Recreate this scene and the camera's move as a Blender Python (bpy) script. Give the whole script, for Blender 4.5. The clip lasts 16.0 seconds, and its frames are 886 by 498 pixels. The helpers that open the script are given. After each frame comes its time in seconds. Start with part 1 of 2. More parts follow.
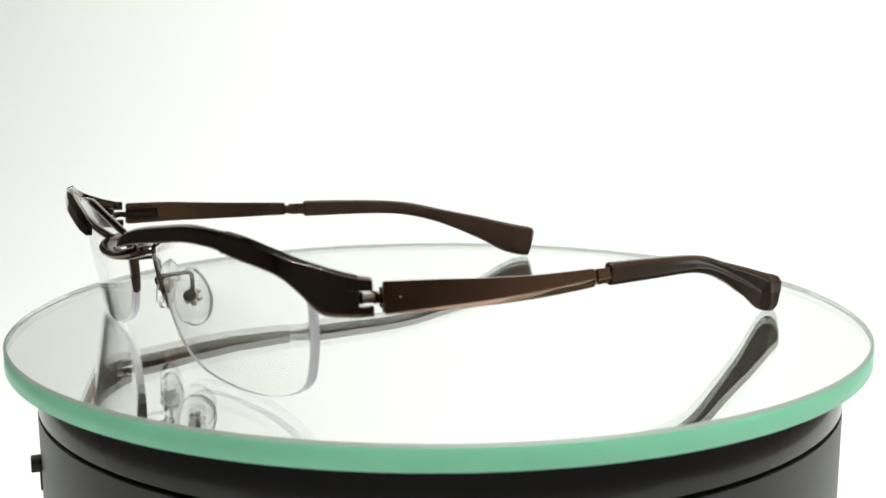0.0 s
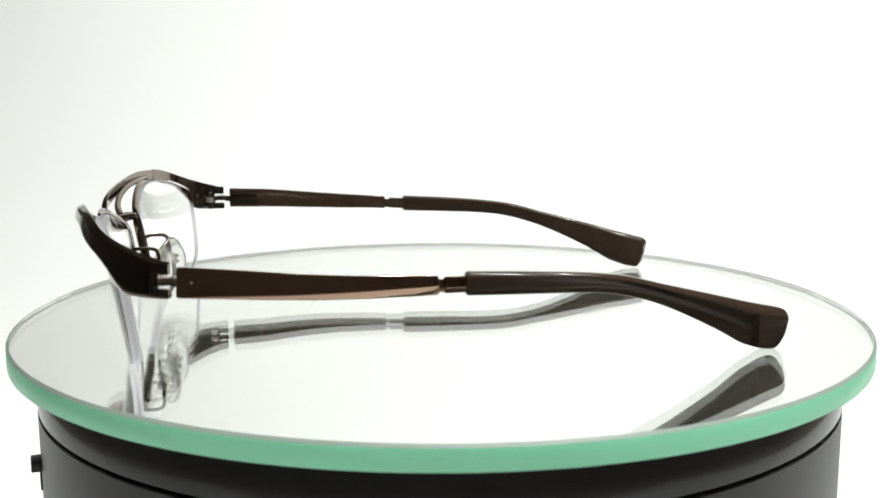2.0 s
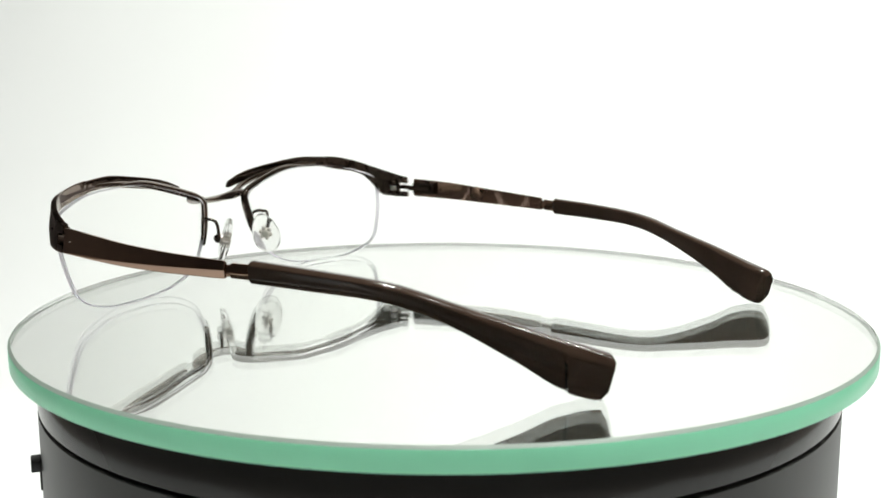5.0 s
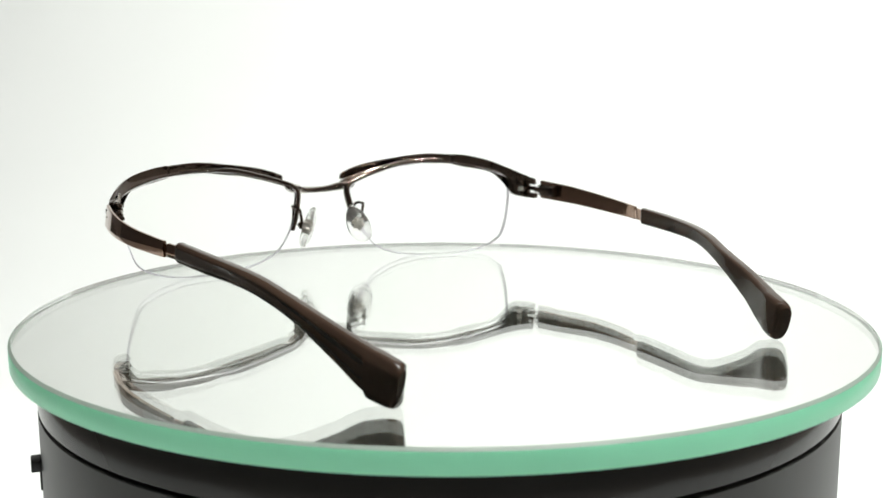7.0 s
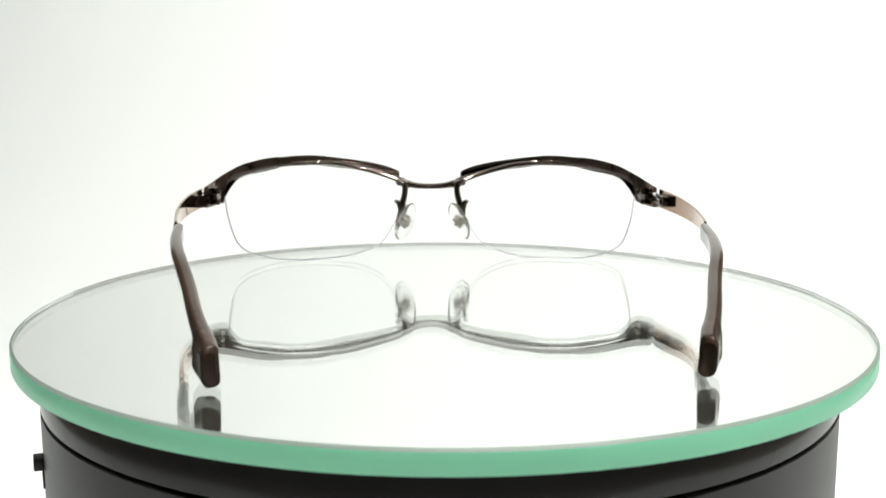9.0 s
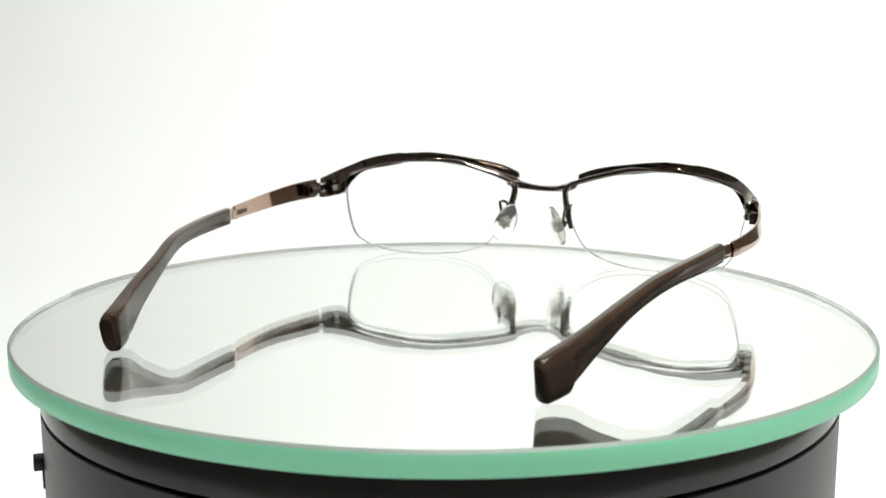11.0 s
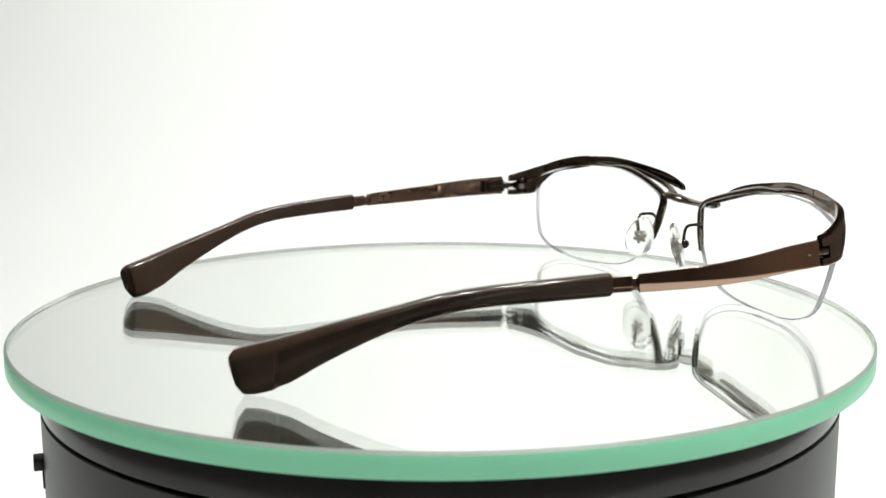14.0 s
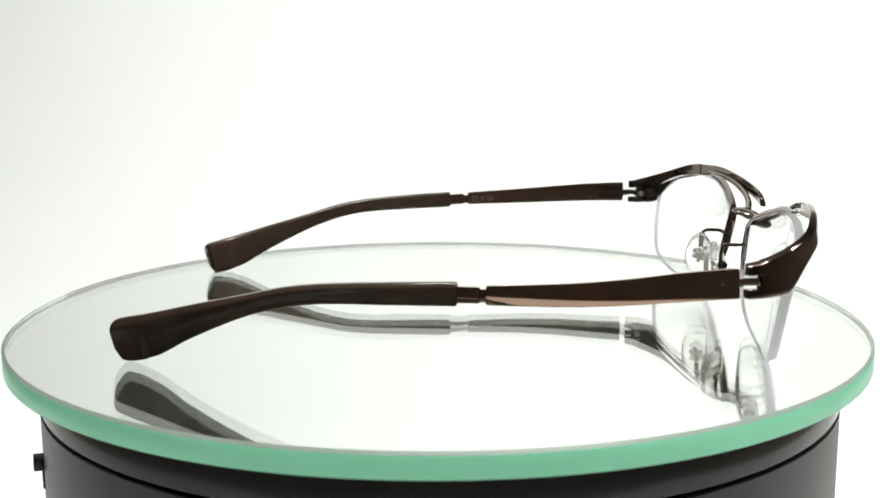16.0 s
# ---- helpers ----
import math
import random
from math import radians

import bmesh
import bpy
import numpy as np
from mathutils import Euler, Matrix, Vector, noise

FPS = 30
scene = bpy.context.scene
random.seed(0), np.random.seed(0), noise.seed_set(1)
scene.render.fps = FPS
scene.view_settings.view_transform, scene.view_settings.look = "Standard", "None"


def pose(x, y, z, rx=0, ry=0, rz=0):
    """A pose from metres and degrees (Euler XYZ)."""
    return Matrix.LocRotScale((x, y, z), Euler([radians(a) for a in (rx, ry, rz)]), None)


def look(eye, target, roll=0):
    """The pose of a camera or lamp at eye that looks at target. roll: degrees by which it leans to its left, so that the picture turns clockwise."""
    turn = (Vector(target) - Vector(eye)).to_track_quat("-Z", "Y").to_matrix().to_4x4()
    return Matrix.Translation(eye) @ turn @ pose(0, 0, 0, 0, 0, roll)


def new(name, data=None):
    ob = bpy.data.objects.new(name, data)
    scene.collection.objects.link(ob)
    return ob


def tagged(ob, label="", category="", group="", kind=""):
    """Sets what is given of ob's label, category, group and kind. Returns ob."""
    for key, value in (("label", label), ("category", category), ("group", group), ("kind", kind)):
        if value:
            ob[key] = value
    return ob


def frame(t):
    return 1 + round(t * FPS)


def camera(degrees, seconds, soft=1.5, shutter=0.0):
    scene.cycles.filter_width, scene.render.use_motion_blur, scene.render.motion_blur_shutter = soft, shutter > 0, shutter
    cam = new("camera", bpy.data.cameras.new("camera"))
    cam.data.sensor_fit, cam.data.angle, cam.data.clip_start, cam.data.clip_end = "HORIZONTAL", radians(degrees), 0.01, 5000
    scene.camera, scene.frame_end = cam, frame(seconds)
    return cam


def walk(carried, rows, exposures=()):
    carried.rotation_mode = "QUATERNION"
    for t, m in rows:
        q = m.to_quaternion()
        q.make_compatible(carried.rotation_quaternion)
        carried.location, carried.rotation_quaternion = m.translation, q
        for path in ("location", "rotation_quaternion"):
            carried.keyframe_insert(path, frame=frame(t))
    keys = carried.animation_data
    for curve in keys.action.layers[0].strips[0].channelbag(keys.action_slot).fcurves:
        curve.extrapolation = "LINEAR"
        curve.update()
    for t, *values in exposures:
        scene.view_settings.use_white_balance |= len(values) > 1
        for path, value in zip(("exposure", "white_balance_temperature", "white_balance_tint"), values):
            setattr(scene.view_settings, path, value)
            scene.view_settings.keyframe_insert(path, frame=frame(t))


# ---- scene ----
# ---------------------------------------------------------------- camera
cam = camera(43.58, 16.0)
EYE = Vector((0.0, -0.2790, 0.0639))
TILT, YAW = radians(9.68), radians(0.15)
AIM = EYE + Vector((math.sin(YAW) * math.cos(TILT), math.cos(YAW) * math.cos(TILT), -math.sin(TILT)))
cam.data.dof.use_dof, cam.data.dof.focus_distance, cam.data.dof.aperture_fstop = True, 0.268, 28.0
BACK = (EYE - AIM) * 0.0015      # the lens eases back a little while it refocuses
walk(cam, [(0, look(EYE, AIM, -0.1)), (7.6, look(EYE, AIM, -0.1)), (8.3, look(EYE + BACK, AIM + BACK, -0.1)), (16, look(EYE + BACK, AIM + BACK, -0.1))])

# ---------------------------------------------------------------- world and light
world = bpy.data.worlds.new("room_air")
scene.world = world
world.use_nodes = True
world.node_tree.nodes["Background"].inputs[0].default_value = (1.0, 1.0, 1.0, 1.0)
world.node_tree.nodes["Background"].inputs[1].default_value = 0.05

FLOOR = -0.100          # top of the white paper under the turntable
LAMP_SPOTS = [(-0.11, 0.02, 0.78), (0.19, 0.02, 0.80), (0.44, 0.02, 0.78), (0.06, -0.20, 0.76), (0.33, -0.20, 0.76)]
LAMP_AIM = (0.16, 0.24, 0.0)
LAMP_POWER = 2.6
scene.view_settings.exposure = 0.0


# ---------------------------------------------------------------- materials
def material(name, colour, rough, metal=0.0, coat=0.0, grain=0.0, scale=300.0, bump=0.0, bump_scale=800.0, trans=0.0,
             ior=1.5, wear=0.0, spec=0.5):
    m = bpy.data.materials.new(name)
    m.use_nodes = True
    nt = m.node_tree
    b = nt.nodes["Principled BSDF"]
    b.inputs["Base Color"].default_value = (*colour, 1)
    b.inputs["Roughness"].default_value = rough
    b.inputs["Metallic"].default_value = metal
    b.inputs["Coat Weight"].default_value = coat
    b.inputs["Coat Roughness"].default_value = 0.04
    b.inputs["Transmission Weight"].default_value = trans
    b.inputs["IOR"].default_value = ior
    b.inputs["Specular IOR Level"].default_value = spec
    co = nt.nodes.new("ShaderNodeTexCoord")
    if grain:
        n1 = nt.nodes.new("ShaderNodeTexNoise")
        n1.inputs["Scale"].default_value = scale
        n1.inputs["Detail"].default_value = 6
        nt.links.new(co.outputs["Object"], n1.inputs["Vector"])
        mix = nt.nodes.new("ShaderNodeMix")
        mix.data_type = "RGBA"
        nt.links.new(n1.outputs["Fac"], mix.inputs["Factor"])
        mix.inputs["A"].default_value = (*[c * (1 - grain) for c in colour], 1)
        mix.inputs["B"].default_value = (*[min(1, c * (1 + grain)) for c in colour], 1)
        nt.links.new(mix.outputs["Result"], b.inputs["Base Color"])
    if wear:
        n2 = nt.nodes.new("ShaderNodeTexNoise")
        n2.inputs["Scale"].default_value = scale * 0.2
        n2.inputs["Detail"].default_value = 8
        nt.links.new(co.outputs["Object"], n2.inputs["Vector"])
        mr = nt.nodes.new("ShaderNodeMapRange")
        mr.inputs["From Min"].default_value, mr.inputs["From Max"].default_value = 0.35, 0.7
        mr.inputs["To Min"].default_value, mr.inputs["To Max"].default_value = rough, rough + wear
        nt.links.new(n2.outputs["Fac"], mr.inputs["Value"])
        nt.links.new(mr.outputs["Result"], b.inputs["Roughness"])
    if bump:
        n3 = nt.nodes.new("ShaderNodeTexNoise")
        n3.inputs["Scale"].default_value = bump_scale
        n3.inputs["Detail"].default_value = 4
        nt.links.new(co.outputs["Object"], n3.inputs["Vector"])
        bn = nt.nodes.new("ShaderNodeBump")
        bn.inputs["Strength"].default_value = bump
        bn.inputs["Distance"].default_value = 0.0002
        nt.links.new(n3.outputs["Fac"], bn.inputs["Height"])
        nt.links.new(bn.outputs["Normal"], b.inputs["Normal"])
    return m


def let_through(m, colour, share):
    """Lets a share of the light pass diffusely through the surface."""
    nt = m.node_tree
    thin = nt.nodes.new("ShaderNodeBsdfTranslucent")
    thin.inputs["Color"].default_value = (*colour, 1)
    both = nt.nodes.new("ShaderNodeMixShader")
    both.inputs["Fac"].default_value = share
    nt.links.new(nt.nodes["Principled BSDF"].outputs[0], both.inputs[1])
    nt.links.new(thin.outputs[0], both.inputs[2])
    nt.links.new(both.outputs[0], nt.nodes["Material Output"].inputs["Surface"])


PAPER = material("white_paper", (0.84, 0.85, 0.84), 0.9, grain=0.03, scale=7, bump=0.15, bump_scale=1500)
ROOM = material("room_paint", (0.56, 0.51, 0.48), 0.8, grain=0.06, scale=3)
# west wall darker, east wall lighter: uneven room light put into their colour
ROOM_SHADE_SIDE = material("room_shade_side", (0.24, 0.22, 0.21), 0.8, grain=0.10, scale=3)
TABLE = material("brown_table_top", (0.30, 0.265, 0.24), 0.6, grain=0.12, scale=8)
ROOM_LIGHT_SIDE = material("room_light_side", (0.60, 0.50, 0.42), 0.8, grain=0.06, scale=3)
BLACK = material("black_gloss_plastic", (0.026, 0.025, 0.024), 0.10, grain=0.2, scale=60, wear=0.06, bump=0.02, bump_scale=300, spec=0.35)
SATIN = material("black_satin_plastic", (0.029, 0.028, 0.027), 0.36, grain=0.2, scale=60, wear=0.10, bump=0.04, bump_scale=500, spec=0.30)
MATTE_BLACK = material("black_matte_plastic", (0.01, 0.01, 0.01), 0.5, grain=0.2, bump=0.1)
BROWN = material("brown_plated_metal", (0.40, 0.27, 0.205), 0.03, metal=1.0, grain=0.04, scale=400, wear=0.03, bump=0.12, bump_scale=160)
GUN = material("dark_plated_metal", (0.205, 0.163, 0.138), 0.04, metal=1.0, grain=0.05, scale=400, wear=0.03, bump=0.3, bump_scale=250)
IMPRINT = material("worn_imprint", (0.33, 0.25, 0.20), 0.35, metal=1.0, grain=0.2)
STEEL = material("bright_steel", (0.86, 0.83, 0.78), 0.32, metal=1.0, grain=0.05)
ACETATE = material("dark_brown_acetate", (0.050, 0.031, 0.022), 0.12, coat=0.12, grain=0.35, scale=120, wear=0.05, spec=0.34)
LENS = material("clear_lens", (0.995, 0.998, 0.995), 0.0, trans=1.0, ior=1.22)
EDGE = material("lens_edge", (0.95, 0.93, 1.0), 0.25, trans=0.8, ior=1.3)
let_through(EDGE, (0.97, 0.955, 1.0), 0.8)
LENS.node_tree.nodes["Principled BSDF"].inputs["Specular Tint"].default_value = (0.85, 0.65, 1.0, 1)
SILICONE = material("clear_silicone", (0.98, 0.98, 0.97), 0.16, trans=1.0, ior=1.24)
let_through(SILICONE, (0.97, 0.97, 0.95), 0.07)
GLASS = material("clear_glass", (0.990, 0.999, 0.989), 0.0, trans=1.0, ior=1.52)
haze_tree = GLASS.node_tree                       # an uneven pale haze painted into the glass to lift its dark reflections
haze = haze_tree.nodes.new("ShaderNodeBsdfDiffuse")
haze.inputs["Color"].default_value = (0.80, 0.86, 0.74, 1)
haze_noise = haze_tree.nodes.new("ShaderNodeTexNoise")
haze_noise.inputs["Scale"].default_value, haze_noise.inputs["Detail"].default_value = 35, 7
amount = haze_tree.nodes.new("ShaderNodeMapRange")
amount.inputs["To Min"].default_value, amount.inputs["To Max"].default_value = 0.008, 0.026
over = haze_tree.nodes.new("ShaderNodeMixShader")
haze_tree.links.new(haze_tree.nodes.new("ShaderNodeTexCoord").outputs["Object"], haze_noise.inputs["Vector"])
haze_tree.links.new(haze_noise.outputs["Fac"], amount.inputs["Value"])
haze_tree.links.new(amount.outputs["Result"], over.inputs["Fac"])
haze_tree.links.new(haze_tree.nodes["Principled BSDF"].outputs[0], over.inputs[1])
haze_tree.links.new(haze.outputs[0], over.inputs[2])
haze_tree.links.new(over.outputs[0], haze_tree.nodes["Material Output"].inputs["Surface"])
MIRROR = material("silver_coating", (0.97, 0.98, 0.97), 0.0, metal=1.0)
# grey-green stands in for the dimmed light refracted in the polished bevel
BEVEL = material("toned_bevel", (0.44, 0.54, 0.46), 0.4, trans=0.4, ior=1.5)
GREEN = material("green_glass_edge", (0.33, 0.92, 0.60), 0.35, grain=0.03, scale=90, bump=0.03, coat=0.3)
let_through(GREEN, (0.42, 0.95, 0.66), 0.35)
HOUSING = material("lamp_housing", (0.03, 0.03, 0.03), 0.4)


# ---------------------------------------------------------------- mesh tools (lengths of things in millimetres)
def part(name, bm, mat, parent=None, label="", smooth=True, mats=()):
    bmesh.ops.recalc_face_normals(bm, faces=bm.faces)
    me = bpy.data.meshes.new(name)
    bm.to_mesh(me)
    bm.free()
    for m in (mat, *mats):
        me.materials.append(m)
    if smooth:
        me.polygons.foreach_set("use_smooth", [True] * len(me.polygons))
        me.set_sharp_from_angle(angle=radians(38))
    ob = new(name, me)
    ob.parent = parent
    if smooth and mat in (GUN, BROWN):
        wn = ob.modifiers.new("flat_faces", "WEIGHTED_NORMAL")
        wn.weight, wn.keep_sharp = 100, True
    return tagged(ob, label)


def spline(rows, n):
    """n points of a smooth curve through rows of numbers, evenly spread by the first three."""
    p = np.array(rows, float)
    seg = np.linalg.norm(np.diff(p[:, :3], axis=0), axis=1)
    u = np.r_[0, np.cumsum(np.sqrt(seg))]
    out = []
    fine = np.linspace(0, u[-1], 12 * len(p))
    for v in fine:
        i = min(max(np.searchsorted(u, v) - 1, 0), len(p) - 2)
        h = u[i + 1] - u[i]
        s = (v - u[i]) / h
        tan = lambda j: (p[min(j + 1, len(p) - 1)] - p[max(j - 1, 0)]) / (u[min(j + 1, len(p) - 1)] - u[max(j - 1, 0)])
        a, b = tan(i) * h, tan(i + 1) * h
        out.append((2*s**3 - 3*s**2 + 1) * p[i] + (s**3 - 2*s**2 + s) * a + (3*s**2 - 2*s**3) * p[i + 1] + (s**3 - s**2) * b)
    out = np.array(out)
    d = np.r_[0, np.cumsum(np.linalg.norm(np.diff(out[:, :3], axis=0), axis=1))]
    w = np.linspace(0, d[-1], n)
    return np.stack([np.interp(w, d, out[:, k]) for k in range(out.shape[1])], 1)


def round_poly(corners, r, seg=3):
    """A polygon with its corners rounded."""
    out, n = [], len(corners)
    for i in range(n):
        a, b, c = (np.array(corners[(i + k) % n], float) for k in (-1, 0, 1))
        la, lc = np.linalg.norm(a - b), np.linalg.norm(c - b)
        q = min(r, 0.48 * la, 0.48 * lc)
        p0, p1 = b + (a - b) / la * q, b + (c - b) / lc * q
        for k in range(seg + 1):
            s = k / seg
            out.append((1 - s) ** 2 * p0 + 2 * s * (1 - s) * b + s * s * p1)
    return out


def skin(bm, rings, caps=True, closed=False):
    vs = [[bm.verts.new(Vector(p) * 0.001) for p in ring] for ring in rings]
    n = len(vs[0])
    pairs = list(zip(vs, vs[1:])) + ([(vs[-1], vs[0])] if closed else [])
    for a, b in pairs:
        for k in range(n):
            bm.faces.new((a[k], a[(k + 1) % n], b[(k + 1) % n], b[k]))
    if caps and not closed:
        bm.faces.new(vs[0])
        bm.faces.new(vs[-1])
    return vs


def blade(bm, rows, n, side, r=0.35, chamfer=0.0, crown=0.0, dome=0.25, drop=0.0, lean=None, fold=0.35, seg=3, inner=None):
    """An upright strip: rows of outer x, outer y, top z, bottom z, thickness. side mirrors it in x. Its ends are eased."""
    st = spline([(x, y, (t + b) / 2, t - b, w) for x, y, t, b, w in rows], n)
    rings = []
    for i, (x, y, z, h, w) in enumerate(st):
        d = st[min(i + 1, n - 1), :2] - st[max(i - 1, 0), :2]
        d = d / np.linalg.norm(d)
        nx, ny = -d[1], d[0]
        f = float(np.interp(i / (n - 1), (0, 0.4, 1), fold)) if isinstance(fold, tuple) else fold      # share of the lower facet
        if lean is None:
            c = [(-w, -h / 2), (-w, h / 2), (-crown * w, h / 2 - drop), (0, h / 2 - 0.28 * h - 0.5 * drop), (0, -h / 2 + 0.34 * h), (-chamfer * w, -h / 2)]
        else:
            c = [(-w, -h / 2), (-w + (-0.2 * lean if inner is None else inner) * h, h / 2), (-lean * h, h / 2 - drop), (0, -h / 2 + f * h), (-(chamfer * f * h if isinstance(fold, tuple) else chamfer * w), -h / 2)]
        ring = [(side * (x + nx * u), y + ny * u, z + v) for u, v in round_poly(c, r, seg)]
        rings.append(ring)
    # eased ends
    for end, nxt in ((0, 1), (-1, -2)):
        m = np.mean(rings[end], axis=0)
        dirn = m - np.mean(rings[nxt], axis=0)
        dirn = dirn / np.linalg.norm(dirn)
        cap = [tuple(m + (np.array(p) - m) * (1 - dome * 0.5) + dirn * dome) for p in rings[end]]
        rings.insert(0 if end == 0 else len(rings), cap)
    skin(bm, rings)


def tip_blade(bm, rows, n, side):
    """A temple tip: a strip whose outer face is hollowed towards a raised block at its end."""
    st = spline([(x, y, (t + b) / 2, t - b, w) for x, y, t, b, w in rows], n)
    rings = []
    for i, (x, y, z, h, w) in enumerate(st):
        d = st[min(i + 1, n - 1), :2] - st[max(i - 1, 0), :2]
        d = d / np.linalg.norm(d)
        nx, ny = -d[1], d[0]
        g = float(np.interp(y, [-70, -64.0, -63.4, -58, -40, -20, 1], [-0.1, -0.25, 1.05, 0.95, 0.40, 0.12, 0.0]))     # depth of the hollow
        soft = float(np.interp(y, [-72.4, -70.5, -66], [1.1, 0.7, 0.6]))
        c = [(-w, -0.40 * h), (-w, 0.42 * h), (-0.80 * w, h / 2), (-0.26 * w, h / 2), (0, 0.30 * h), (-0.45 * g, 0.19 * h), (-g, 0.02 * h),
             (-0.9 * g, -0.14 * h), (-1.4 * g, -0.30 * h), (-0.20 * w - 0.9 * g, -h / 2), (-0.72 * w, -h / 2)]
        slant = 2.0 * float(np.interp(y, [-72.5, -64.3], [1, 0]))      # the end is cut back towards its foot
        rings.append([(side * (x + nx * u), y + ny * u + slant * (0.5 - v / h) + 0.15 * slant, z + v) for u, v in round_poly(c, soft, 3)])
    for end, nxt in ((0, 1), (-1, -2)):
        m = np.mean(rings[end], axis=0)
        dirn = m - np.mean(rings[nxt], axis=0)
        dirn = dirn / np.linalg.norm(dirn)
        cap = [tuple(m + (np.array(p) - m) * 0.86 + dirn * 0.4) for p in rings[end]]
        rings.insert(0 if end == 0 else len(rings), cap)
    skin(bm, rings)


def tube(bm, rows, n, side=1, sides=12, flat=1.0):
    """A round wire: rows of x, y, z, radius."""
    st = spline(rows, n)
    st[:, 0] *= side
    ref = Vector((0, 0, 1))
    rings = []
    prev = None
    for i in range(n):
        t = Vector(st[min(i + 1, n - 1), :3] - st[max(i - 1, 0), :3]).normalized()
        a = (ref - t * ref.dot(t)) if prev is None else (prev - t * prev.dot(t))
        if a.length < 1e-3:
            a = Vector((0, 1, 0)).cross(t)
        a.normalize()
        prev = a
        b = t.cross(a)
        c, r = Vector(st[i, :3]), st[i, 3]
        rings.append([c + a * (r * math.cos(k * math.tau / sides)) + b * (flat * r * math.sin(k * math.tau / sides)) for k in range(sides)])
    for end, nxt in ((0, 1), (-1, -2)):
        m = sum(rings[end], Vector()) / sides
        q = (m - sum(rings[nxt], Vector()) / sides).normalized()
        cap = [m + (p - m) * 0.6 + q * st[end, 3] * 0.45 for p in rings[end]]
        rings.insert(0 if end == 0 else len(rings), cap)
    skin(bm, rings)


def box(bm, x0, x1, y0, y1, z0, z1, bevel=0.25, side=1):
    """A block with eased edges."""
    tmp = bmesh.new()
    bmesh.ops.create_cube(tmp, size=1)
    for v in tmp.verts:
        v.co = Vector((side * (x0 + (v.co.x + 0.5) * (x1 - x0)), y0 + (v.co.y + 0.5) * (y1 - y0), z0 + (v.co.z + 0.5) * (z1 - z0))) * 0.001
    if bevel:
        bmesh.ops.bevel(tmp, geom=tmp.edges[:], offset=bevel * 0.001, segments=2, affect="EDGES", profile=0.5)
    me = bpy.data.meshes.new("tmp")
    tmp.to_mesh(me)
    tmp.free()
    bm.from_mesh(me)
    bpy.data.meshes.remove(me)


def lathe(bm, profile, n=160):
    """A closed ring turned from a profile of (radius, z); a radius of 0 closes it."""
    rings = []
    for k in range(n):
        a = k * math.tau / n
        rings.append([(r * math.cos(a), r * math.sin(a), z) for r, z in profile])
    skin(bm, rings, caps=False, closed=True)
    bmesh.ops.remove_doubles(bm, verts=bm.verts, dist=1e-7)


# ---------------------------------------------------------------- the setting
def build_setting():
    # white paper sweep: flat, then a wide curve up the back
    bm = bmesh.new()
    prof = [(-0.33, FLOOR)] + [(0.30 + 0.35 * math.sin(a), FLOOR + 0.35 - 0.35 * math.cos(a)) for a in np.linspace(0, math.pi / 2, 24)] + [(0.65, 1.0)]
    under = [(y + (0.003 if y > 0.64 else 0.0), z - 0.003) for y, z in reversed(prof)]
    rings = [[(x * 1000, y * 1000, z * 1000) for y, z in prof + under] for x in np.linspace(-0.45, 0.45, 9)]
    skin(bm, rings, caps=False)
    tagged(part("backdrop", bm, PAPER), "seamless white paper sweep curving up behind the turntable", "backdrop", kind="structure")
    # the dim room round it: unseen walls added for the metal to reflect
    def wall(name, x0, x1, y0, y1, z0, z1, paint=ROOM, tone="dim grey"):
        bm = bmesh.new()
        box(bm, x0 * 1000, x1 * 1000, y0 * 1000, y1 * 1000, z0 * 1000, z1 * 1000, 0)
        tagged(part(name, bm, paint, smooth=False), f"plain {tone} painted surface of the room", name.split("_")[0], kind="structure")
    low = FLOOR - 0.006
    wall("floor", -1.6, 1.6, -2.0, 1.3, low - 0.1, low, TABLE, "dull brown")
    wall("ceiling", -1.6, 1.6, -2.0, 1.3, 1.9, 2.0)
    wall("wall_north", -1.6, 1.6, 1.3, 1.4, low, 1.9)
    wall("wall_south", -1.6, 1.6, -2.1, -2.0, low, 1.9)
    wall("wall_east", 1.6, 1.7, -2.0, 1.3, low, 1.9, ROOM_LIGHT_SIDE, "unseen light-side beige")
    wall("wall_west", -1.7, -1.6, -2.0, 1.3, low, 1.9, ROOM_SHADE_SIDE, "unseen shade-side grey")


def build_lamps():
    for p in LAMP_SPOTS:
        m = look(p, LAMP_AIM)
        bm = bmesh.new()
        lathe(bm, [(0.0, 12.0), (12.0, 12.0), (28.0, 4.0), (30.0, -6.0), (28.5, -6.0), (27.0, 1.0), (0.0, 3.0)], 48)
        ob = part("studio_lamp", bm, HOUSING)
        ob.matrix_world = m
        tagged(ob, "small round black studio lamp shining down on the paper", "lamp", "studio lamps")
        light = bpy.data.lights.new("lamp_light", "AREA")
        light.shape, light.size, light.energy, light.color = "DISK", 0.038, LAMP_POWER, (0.975, 1.0, 0.962)
        lo = new("lamp_light", light)
        lo.matrix_world = m @ Matrix.Translation((0, 0, -0.008))


# ---------------------------------------------------------------- turntable and mirror disc
DISC_R, DISC_T, TOP = 105.15, 4.15, 0.85


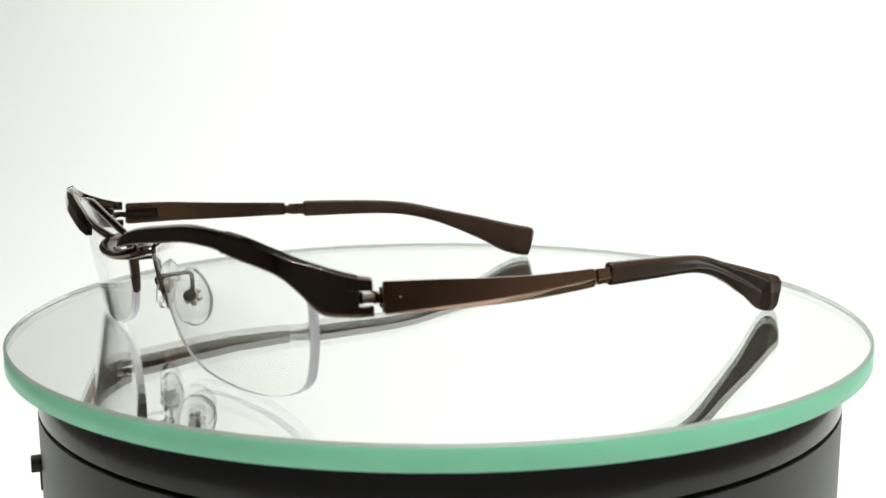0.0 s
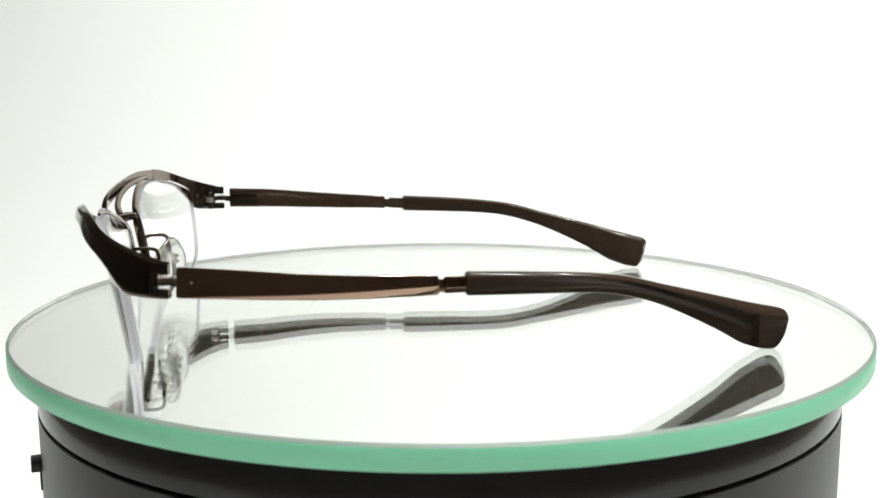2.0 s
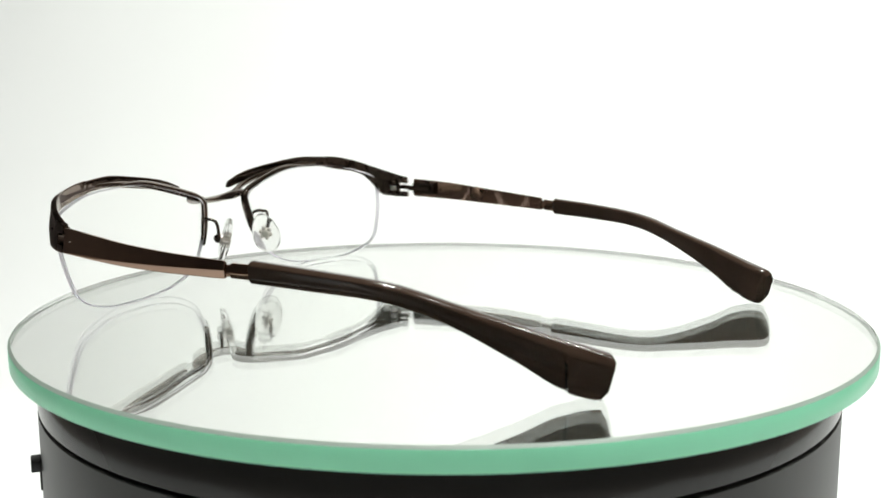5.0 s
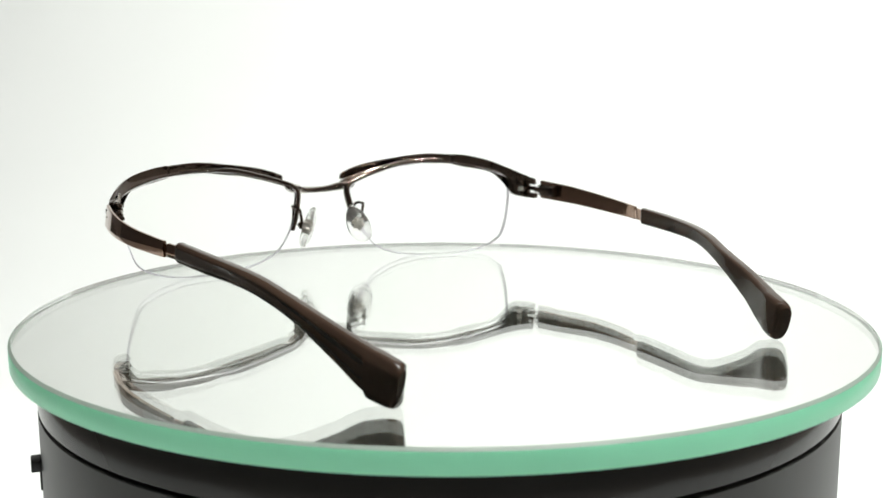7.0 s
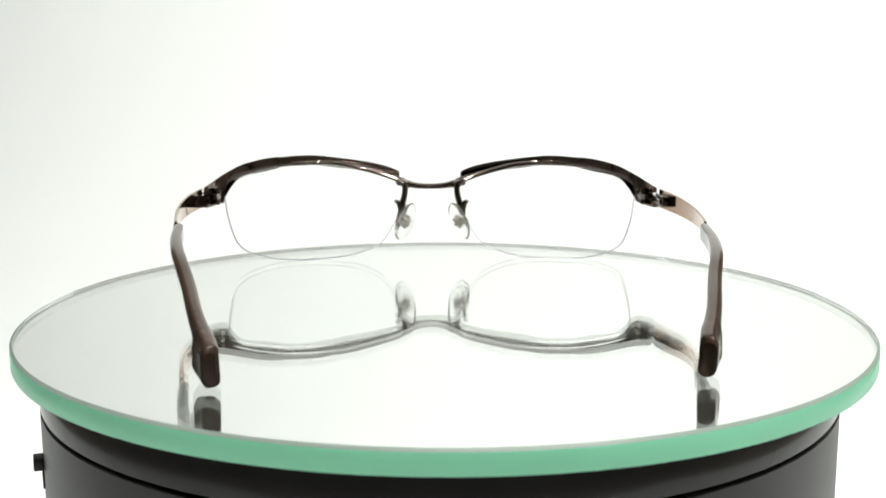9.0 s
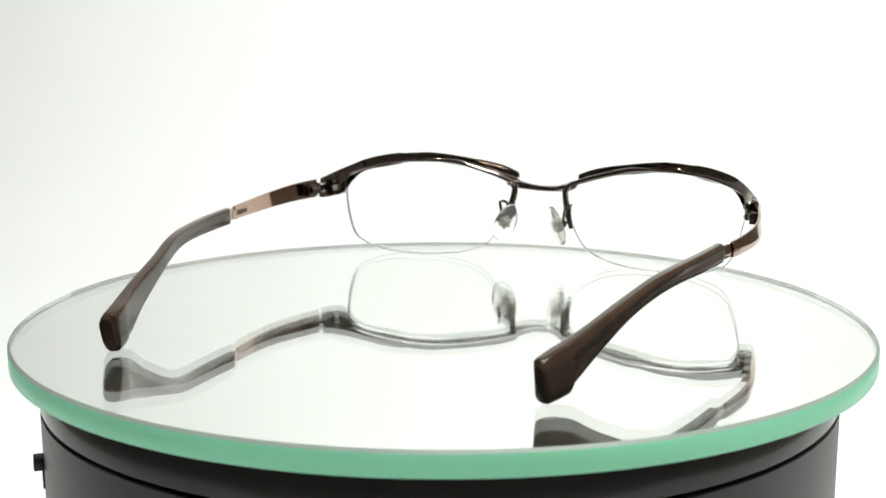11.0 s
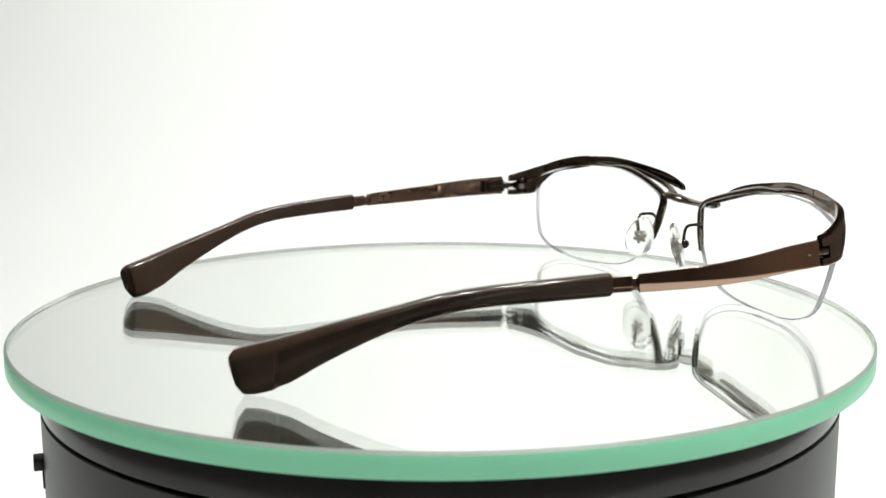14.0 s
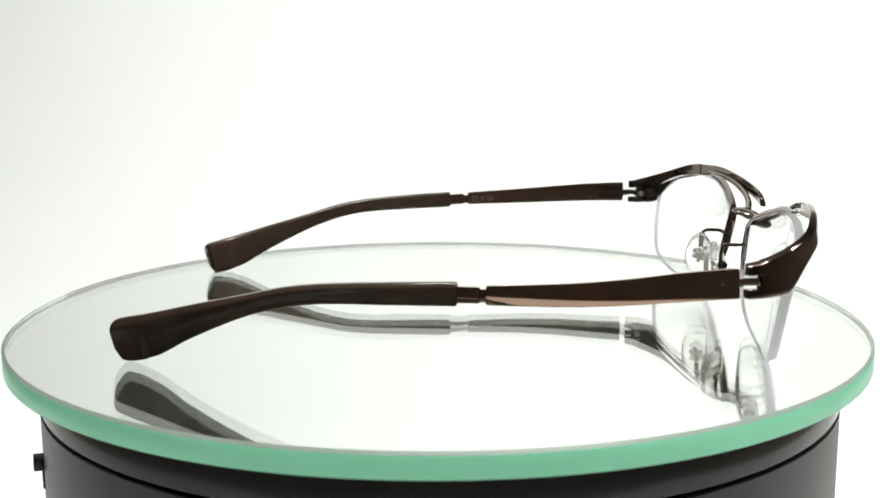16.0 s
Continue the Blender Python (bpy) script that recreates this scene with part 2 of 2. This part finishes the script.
def build_turntable():
    base = new("turntable")
    tagged(base, "black glossy plastic display turntable on white paper", "turntable")
    f = FLOOR * 1000
    bm = bmesh.new()
    lathe(bm, [(0, f), (97.5, f), (98.6, f + 1), (98.6, f + 3), (98.6, -15.45), (98.3, -15.2), (96.0, -15.1), (0, -15.1)])
    body = part("body", bm, SATIN, base, "satin black lower body")
    for name, x1, z0, z1, label in (("switch", 100.8, -28.9, -26.2, "small matte black switch knob"), ("switch_plate", 99.0, -33.4, -28.2, "")):
        bm = bmesh.new()
        box(bm, 98.0, x1, -2.6, 2.6, z0, z1, 0.35)
        bmesh.ops.rotate(bm, verts=bm.verts, matrix=Matrix.Rotation(radians(-159.2), 3, "Z"))
        part(name, bm, MATTE_BLACK, body, label)
    bm = bmesh.new()
    lathe(bm, [(0, -15.0), (94.0, -15.0), (94.4, -14.5), (98.2, -14.5), (98.6, -14.2), (98.6, -6.2), (97.8, -5.0), (96.5, -4.45), (0, -4.45)])
    part("platter", bm, BLACK, base, "turning black glossy platter")
    return base


def build_disc():
    root = new("mirror_disc")
    tagged(root, "round glass mirror with a green edge on the turntable", "mirror")
    R, T = DISC_R, DISC_T
    bm = bmesh.new()
    lathe(bm, [(0, TOP), (R - 0.6, TOP), (R, TOP - 0.6), (R, -T + 0.2), (R - 0.2, -T), (0, -T)], 256)
    for fc in bm.faces:
        c = fc.calc_center_median() * 1000
        if math.hypot(c.x, c.y) > R - 0.6 and TOP - 0.6 < c.z < TOP - 0.02:
            fc.material_index = 1
    part("glass", bm, GLASS, root, mats=(BEVEL,))
    bm = bmesh.new()
    lathe(bm, [(0, -T + 0.25), (R - 0.3, -T + 0.25), (R - 0.3, -T + 0.15), (0, -T + 0.15)], 256)
    part("silvering", bm, MIRROR, root, "silver mirror coating under the glass")
    bm = bmesh.new()
    rim = [[(r * math.cos(k * math.tau / 256), r * math.sin(k * math.tau / 256), z) for k in range(256)] for r, z in ((R + 0.02, TOP - 0.61), (R + 0.06, TOP - 0.67), (R + 0.06, -T + 0.2), (R, -T + 0.05))]
    skin(bm, rim, caps=False)
    part("edge", bm, GREEN, root, "ground green glass edge")
    return root


# ---------------------------------------------------------------- eyeglasses
def lens_y(x, z):
    return 75.5 - (x - 9) * 0.129 + 2.9 * (1 - ((x - 35.5) / 26.5) ** 2) + 0.18 * (z - 15)


LENS_OUTLINE = [(9.1, 23.4), (9.9, 19.0), (11.5, 13.4), (16.0, 6.6), (23.2, 3.0), (32, 1.5), (42.4, 1.2), (50, 1.8), (57.2, 3.9),
                (60.8, 6.4), (62.3, 9.4), (63.7, 13.8), (64.8, 20), (64.9, 23.5), (64.0, 26.0), (58, 28.4), (50, 30.2),
                (38.7, 30.8), (30, 30.5), (20.7, 28.6), (14, 26.6), (10.3, 25.2)]

BROW = [(10.4, 85.6, 28.3, 26.0, 1.5), (14, 85.8, 29.65, 26.7, 1.7), (20, 85.3, 31.1, 27.9, 1.8), (30, 83.8, 32.6, 29.3, 1.9),
        (39, 81.6, 33.6, 30.4, 2.0), (47.5, 79.2, 33.4, 30.0, 2.0), (54, 77.1, 32.7, 28.8, 2.0), (59.4, 75.0, 31.5, 27.8, 2.0),
        (62.6, 73.0, 30.5, 26.5, 2.0), (65, 70.6, 29.4, 23.8, 2.0), (66.4, 68.8, 28.7, 21.4, 2.0), (67.6, 67.0, 28.1, 19.9, 2.0), (69.2, 63.6, 27.0, 19.5, 2.0),
        (69.9, 61.6, 26.5, 19.4, 2.0)]

TEMPLE = [(71.6, 57.0, 25.5, 19.7, 1.5), (73.0, 46, 24.9, 19.4, 1.4), (73.4, 35.5, 24.0, 19.0, 1.3), (72.6, 24.5, 23.2, 18.7, 1.25),
          (70.9, 13.6, 22.6, 18.6, 1.2), (69.9, 8.6, 22.35, 18.55, 1.2)]

TIP = [(68.6, 2.4, 22.7, 17.9, 2.5), (66.9, -11, 22.1, 17.6, 2.8), (64.4, -24, 21.2, 17.1, 3.0), (62.2, -32.4, 20.0, 15.8, 3.1),
       (59.4, -41.5, 17.6, 12.9, 3.2), (56.0, -54.2, 14.4, 7.0, 3.3), (54.0, -61.0, 12.6, 3.2, 3.6), (53.1, -64.0, 11.85, 2.15, 3.9),
       (52.3, -66.2, 11.35, 1.6, 4.0), (51.4, -69.0, 10.7, 1.15, 3.9), (50.7, -71.4, 10.1, 1.05, 3.75), (50.4, -72.2, 9.8, 1.3, 3.5), (50.1, -72.7, 9.3, 1.9, 3.1)]


def settle(root):
    """The pair is slightly bent: one side sits a little higher than the other."""
    for ob in root.children_recursive:
        for v in ob.data.vertices:
            x, y = v.co.x * 1000, v.co.y * 1000
            if x > 0:
                v.co.y += 0.001 * (0.034 * max(-y, 0) + float(np.interp(y, [50, 62], [0, 1.8])) * x / 65)
                v.co.x += 0.001 * float(np.interp(y, [-70, -50, -15, 12, 28, 50], [1.1, 1.2, 1.7, 1.9, 1.3, 0]))
                v.co.y += 0.001 * float(np.interp(y, [-50, -4, 12, 45], [0, 1.3, 1.3, 0]))
            else:
                v.co.y += 0.001 * (0.004 * max(-y, 0) - float(np.interp(y, [-50, -4, 12, 45], [0, 0.7, 0.7, 0])))
            v.co.z -= 0.001 * x / 69 * float(np.interp(y, [-70, -30, 2, 30, 57, 85], [0, 0.55, 0.75, 0.7, 0.6, 0.6]))


def build_lens(side, root):
    pts = spline([(x, 0, z) for x, z in LENS_OUTLINE + LENS_OUTLINE[:1]], 121)[:-1]
    cx, cz = 37.5, 15.5
    bm = bmesh.new()
    T = 1.9
    fronts, backs = [], []
    for s in (1.0, 0.99, 0.9, 0.75, 0.55, 0.35, 0.15):
        fr, bk = [], []
        for x, _, z in pts:
            X, Z = cx + (x - cx) * s, cz + (z - cz) * s
            y = lens_y(X, Z)
            fr.append(bm.verts.new(Vector((side * X, y + 0.2, Z)) * 0.001))
            bk.append(bm.verts.new(Vector((side * X, y + 0.2 - T, Z)) * 0.001))
        fronts.append(fr)
        backs.append(bk)
    n = len(pts)
    for g in (fronts, backs):
        for a, b in zip(g, g[1:]):
            for k in range(n):
                bm.faces.new((a[k], a[(k + 1) % n], b[(k + 1) % n], b[k]))
        bm.faces.new(g[-1])
    for k in range(n):
        fc = bm.faces.new((fronts[0][k], fronts[0][(k + 1) % n], backs[0][(k + 1) % n], backs[0][k]))
        fc.material_index = 1
    lens = part("lens", bm, LENS, root, "clear spectacle lens with a pale lilac edge", mats=(EDGE,))
    # clear nylon thread in the groove of the lower edge
    bm = bmesh.new()
    low = [(x, lens_y(x, z) - 0.75, z, 0.17) for x, z in LENS_OUTLINE[2:14]]
    low = [tuple(np.array(p) + np.array([(p[0] - cx) * 0.004, 0, (p[2] - cz) * 0.006, 0])) for p in low]
    tube(bm, low, 70, side, 8)
    part("nylon_thread", bm, EDGE, lens, "thin clear nylon thread")


def build_side(side, root):
    # brow bar with the forked end piece
    bm = bmesh.new()
    blade(bm, [(49.3, 78.62, 33.6, 29.75, 2.0)] + [(x, y, t + 0.35, b, w) for x, y, t, b, w in BROW[6:]], 40, side, 0.35, drop=0.7, lean=0.12, fold=0.12, dome=0.15)
    blade(bm, [(68.9, 63.0, 27.05, 24.1, 1.5), (69.5, 61.2, 26.55, 24.0, 1.5), (70.1, 59.0, 26.2, 23.9, 1.5)], 6, side, 0.2, lean=0.12, fold=0.02, dome=0.12, drop=0.5)
    blade(bm, [(69.35, 63.0, 21.2, 19.4, 2.0), (70.0, 61.2, 21.2, 19.4, 2.0), (70.6, 59.0, 21.2, 19.4, 2.0)], 6, side, 0.2, lean=0.06, fold=0.3, dome=0.12)
    brow = part("end_piece", bm, GUN, root, "dark brown plated metal end piece with a forked end")
    bm = bmesh.new()
    blade(bm, [(x, y, t + 0.3, b + 0.1, w) for x, y, t, b, w in BROW[:5]] + [(46, 79.55, 33.7, 30.35, 1.9), (49.0, 78.62, 33.45, 29.95, 1.9)], 44, side, 0.5, drop=0.7, lean=0.12, fold=0.12, dome=0.4)
    part("brow_bar", bm, GUN, brow, "dark glossy brow bar with a blunt free end")
    # second bar that leads to the bridge
    bm = bmesh.new()
    tube(bm, [(48, 77.9, 31.6, 0.35), (39, 79.2, 31.5, 0.8), (30, 81.2, 30.7, 0.8), (21, 82.2, 28.9, 0.8), (14, 81.9, 27.0, 0.85), (8.5, 80.4, 25.3, 0.95)], 36, side, 10, 1.0)
    part("brow_link", bm, GUN, brow)
    # rim wire over the inner half of the lens and down beside the nose
    bm = bmesh.new()
    path = [(x, lens_y(x, z) - 0.6, z, 0.75) for x, z in ((37, 31.4), (29, 31.1), (20.5, 29.2), (13.5, 27.1), (9.8, 25.6), (8.4, 23.4), (9.1, 19.0), (9.9, 15.8), (11.0, 12.4))]
    for k, r in ((0, 0.3), (5, 0.95), (6, 1.05), (7, 1.0), (8, 0.75)):
        path[k] = (*path[k][:3], r)
    tube(bm, path, 60, side, 10, 1.15)
    part("rim", bm, GUN, root, "dark metal half rim")
    # hinge: link, three knuckles and their framed block
    bm = bmesh.new()
    box(bm, 68.4, 69.9, 50.9, 58.2, 21.65, 23.3, 0.25, side)
    box(bm, 68.6, 69.8, 57.9, 60.9, 21.9, 23.4, 0.25, side)
    box(bm, 66.6, 68.8, 60.3, 62.0, 21.9, 23.3, 0.3, side)
    part("hinge_link", bm, GUN, brow, "dark metal hinge link")
    for z in (20.3, 21.75, 23.3):
        bm = bmesh.new()
        tube(bm, [(66.6, 62.2, z, 1.05), (66.6, 62.2, z + 0.55, 1.1), (66.6, 62.2, z + 1.2, 1.05)], 5, side, 14)
        part("hinge_knuckle", bm, STEEL if z == 21.75 else GUN, brow)
    bm = bmesh.new()
    box(bm, 65.4, 67.4, 63.1, 66.0, 20.5, 24.3, 0.25, side)
    for y0, y1, z0, z1 in ((63.1, 66.4, 23.9, 24.5), (63.1, 66.4, 20.3, 20.9), (65.8, 66.4, 20.8, 24.0)):
        box(bm, 65.0, 65.7, y0, y1, z0, z1, 0.15, side)
    part("hinge_block", bm, GUN, brow)
    # temple
    bm = bmesh.new()
    blade(bm, TEMPLE, 40, side, 0.16, lean=0.13, fold=(0.03, 0.20, 0.50), chamfer=0.125, inner=0.0)
    blade(bm, [(69.4, 9.0, 21.7, 18.9, 0.9), (69.2, 7.9, 21.5, 19.0, 0.85), (68.9, 6.8, 21.5, 18.9, 0.9)], 6, side, 0.25, lean=0.1)
    blade(bm, [(69.35, 6.9, 22.0, 18.7, 1.15), (68.8, 4.5, 21.9, 18.65, 1.15), (68.1, 1.5, 21.9, 18.6, 1.15)], 6, side, 0.25, lean=0.12, fold=0.35, chamfer=0.3)
    temple = part("temple", bm, BROWN, root, "brown plated metal temple arm")
    # spring housing on the inner face, framed by thin rails, and a tiny pin on the outer face
    bm = bmesh.new()
    box(bm, 69.4, 71.0, 49.6, 56.9, 20.8, 24.1, 0.2, side)
    for y0, y1, z0, z1 in ((49.6, 56.9, 23.55, 24.1), (49.6, 56.9, 20.8, 21.35), (49.6, 50.2, 21.3, 23.6)):
        box(bm, 68.95, 69.6, y0, y1, z0, z1, 0.15, side)
    part("spring_housing", bm, GUN, temple, "dark metal spring housing")
    bm = bmesh.new()
    tube(bm, [(71.4, 54.3, 22.6, 0.13), (71.6, 54.3, 22.6, 0.13), (71.88, 54.3, 22.6, 0.12)], 4, side, 10)
    part("pin", bm, STEEL, temple, "tiny bright pin")
    if side < 0:
        bm = bmesh.new()
        for k in range(6):
            y = 10.0 + 1.15 * k
            x = float(np.interp(y, [8.6, 13.6, 24.5], [69.9, 70.9, 72.6])) - 1.34
            box(bm, x - 0.03, x + 0.2, y, y + (0.75, 0.6, 0.8, 0.55, 0.8, 0.65)[k], 19.7, 21.0, 0.0, side)
        part("imprint", bm, IMPRINT, temple, "worn unreadable pale imprint")
    bm = bmesh.new()
    tip_blade(bm, TIP, 190, side)
    part("temple_tip", bm, ACETATE, temple, "glossy dark brown acetate temple tip")
    # nose pad on its wire
    bm = bmesh.new()
    tube(bm, [(10.1, 75.6, 15.6, 0.7), (10.2, 75.4, 17.6, 0.55), (10.5, 75.0, 19.0, 0.46), (11.2, 73.9, 19.7, 0.46), (11.6, 72.0, 19.75, 0.46), (11.3, 70.3, 19.7, 0.46),
              (10.7, 69.3, 19.0, 0.46), (10.3, 69.0, 17.0, 0.46), (10.2, 69.0, 14.8, 0.5)], 60, side, 10)
    arm = part("pad_arm", bm, GUN, root, "bent dark wire holding a nose pad")
    zax = Vector((6.4 - 10.7, 0.2, 19.0 - 7.4)).normalized()
    nrm = Vector((-0.72, -0.62, -0.3))
    nrm = (nrm - zax * nrm.dot(zax)).normalized()
    wid = zax.cross(nrm)
    ctr = Vector((8.4, 68.2, 13.8))
    bm = bmesh.new()
    rings = []
    for d, k in ((-1.0, 0.72), (-0.8, 0.9), (-0.1, 1.0), (0.6, 0.95), (1.05, 0.8), (1.3, 0.5), (1.38, 0.15)):
        ring = []
        for j in range(40):
            a = j * math.tau / 40
            taper = 1.0 - 0.18 * math.sin(a)
            p = ctr + zax * (6.4 * k * math.sin(a)) + wid * (4.0 * k * taper * math.cos(a)) + nrm * d
            ring.append((side * p.x, p.y, p.z))
        rings.append(ring)
    skin(bm, rings)
    pad = part("nose_pad", bm, SILICONE, arm, "clear silicone nose pad")
    bm = bmesh.new()
    lobes = [(Vector((0, 0, 0)), 1.35)] + [(zax * (1.6 * math.sin(q)) + wid * (1.45 * math.cos(q)), 0.55) for q in np.radians([30, 90, 150, 210, 270, 330])]
    for off, r in lobes:
        a, b = ctr + off - nrm * (1.5 if r > 1 else 0.9), ctr + off + nrm * 0.25
        tube(bm, [(*a, r), (*((a + b) / 2), r * 1.05), (*b, r)], 4, side, 12)
    part("pad_mount", bm, STEEL, arm, "bright star-shaped metal pad mount")
    bm = bmesh.new()
    a, b = ctr - nrm * 2.9, ctr - nrm * 1.4
    tube(bm, [(*a, 0.9), (*(a * 0.6 + b * 0.4), 1.35), (*b, 1.2)], 7, side, 14)
    part("screw_box", bm, GUN, arm, "dark rounded screw box")


def build_glasses():
    root = new("eyeglasses")
    tagged(root, "half-rim eyeglasses in dark brown metal on the mirror disc", "eyeglasses")
    for side in (1, -1):
        build_lens(side, root)
        build_side(side, root)
    bm = bmesh.new()
    arch = [(9.5, 76.8, 25.0, 0.9), (9.2, 78.9, 25.0, 1.15), (7.8, 80.7, 24.4, 1.35), (5.8, 81.9, 23.9, 1.15), (3.2, 82.6, 23.5, 1.0), (0, 82.8, 23.4, 0.95)]
    tube(bm, [(-x, y, z, q) for x, y, z, q in arch] + arch[-2::-1], 44, 1, 14, 2.0)
    part("bridge", bm, GUN, root, "dark metal bridge")
    settle(root)
    return root


build_setting()
build_lamps()
turntable = build_turntable()
disc = build_disc()
glasses = build_glasses()

TURN_START, TURN_RATE = 122.92, -13.356      # degrees at the start, degrees per second


def motions():
    rows_g, rows_d = [], []
    lean = pose(0, 0, 0, 0, 0, -12.4) @ pose(0, 0, 0, 0, 0.22, 0) @ pose(0, 0, 0, 0, 0, 12.4)   # the disc lies a trace out of level
    for k in range(17):
        a = TURN_START + TURN_RATE * k
        spin = Matrix.Rotation(radians(a), 4, "Z")
        rows_g.append((k, spin @ Matrix.Translation((0.0007, 0, -0.0002))))
        rows_d.append((k, spin @ lean @ Matrix.Translation((0.0011, -0.0004, 0))))
    walk(glasses, rows_g)
    walk(disc, rows_d)


motions()
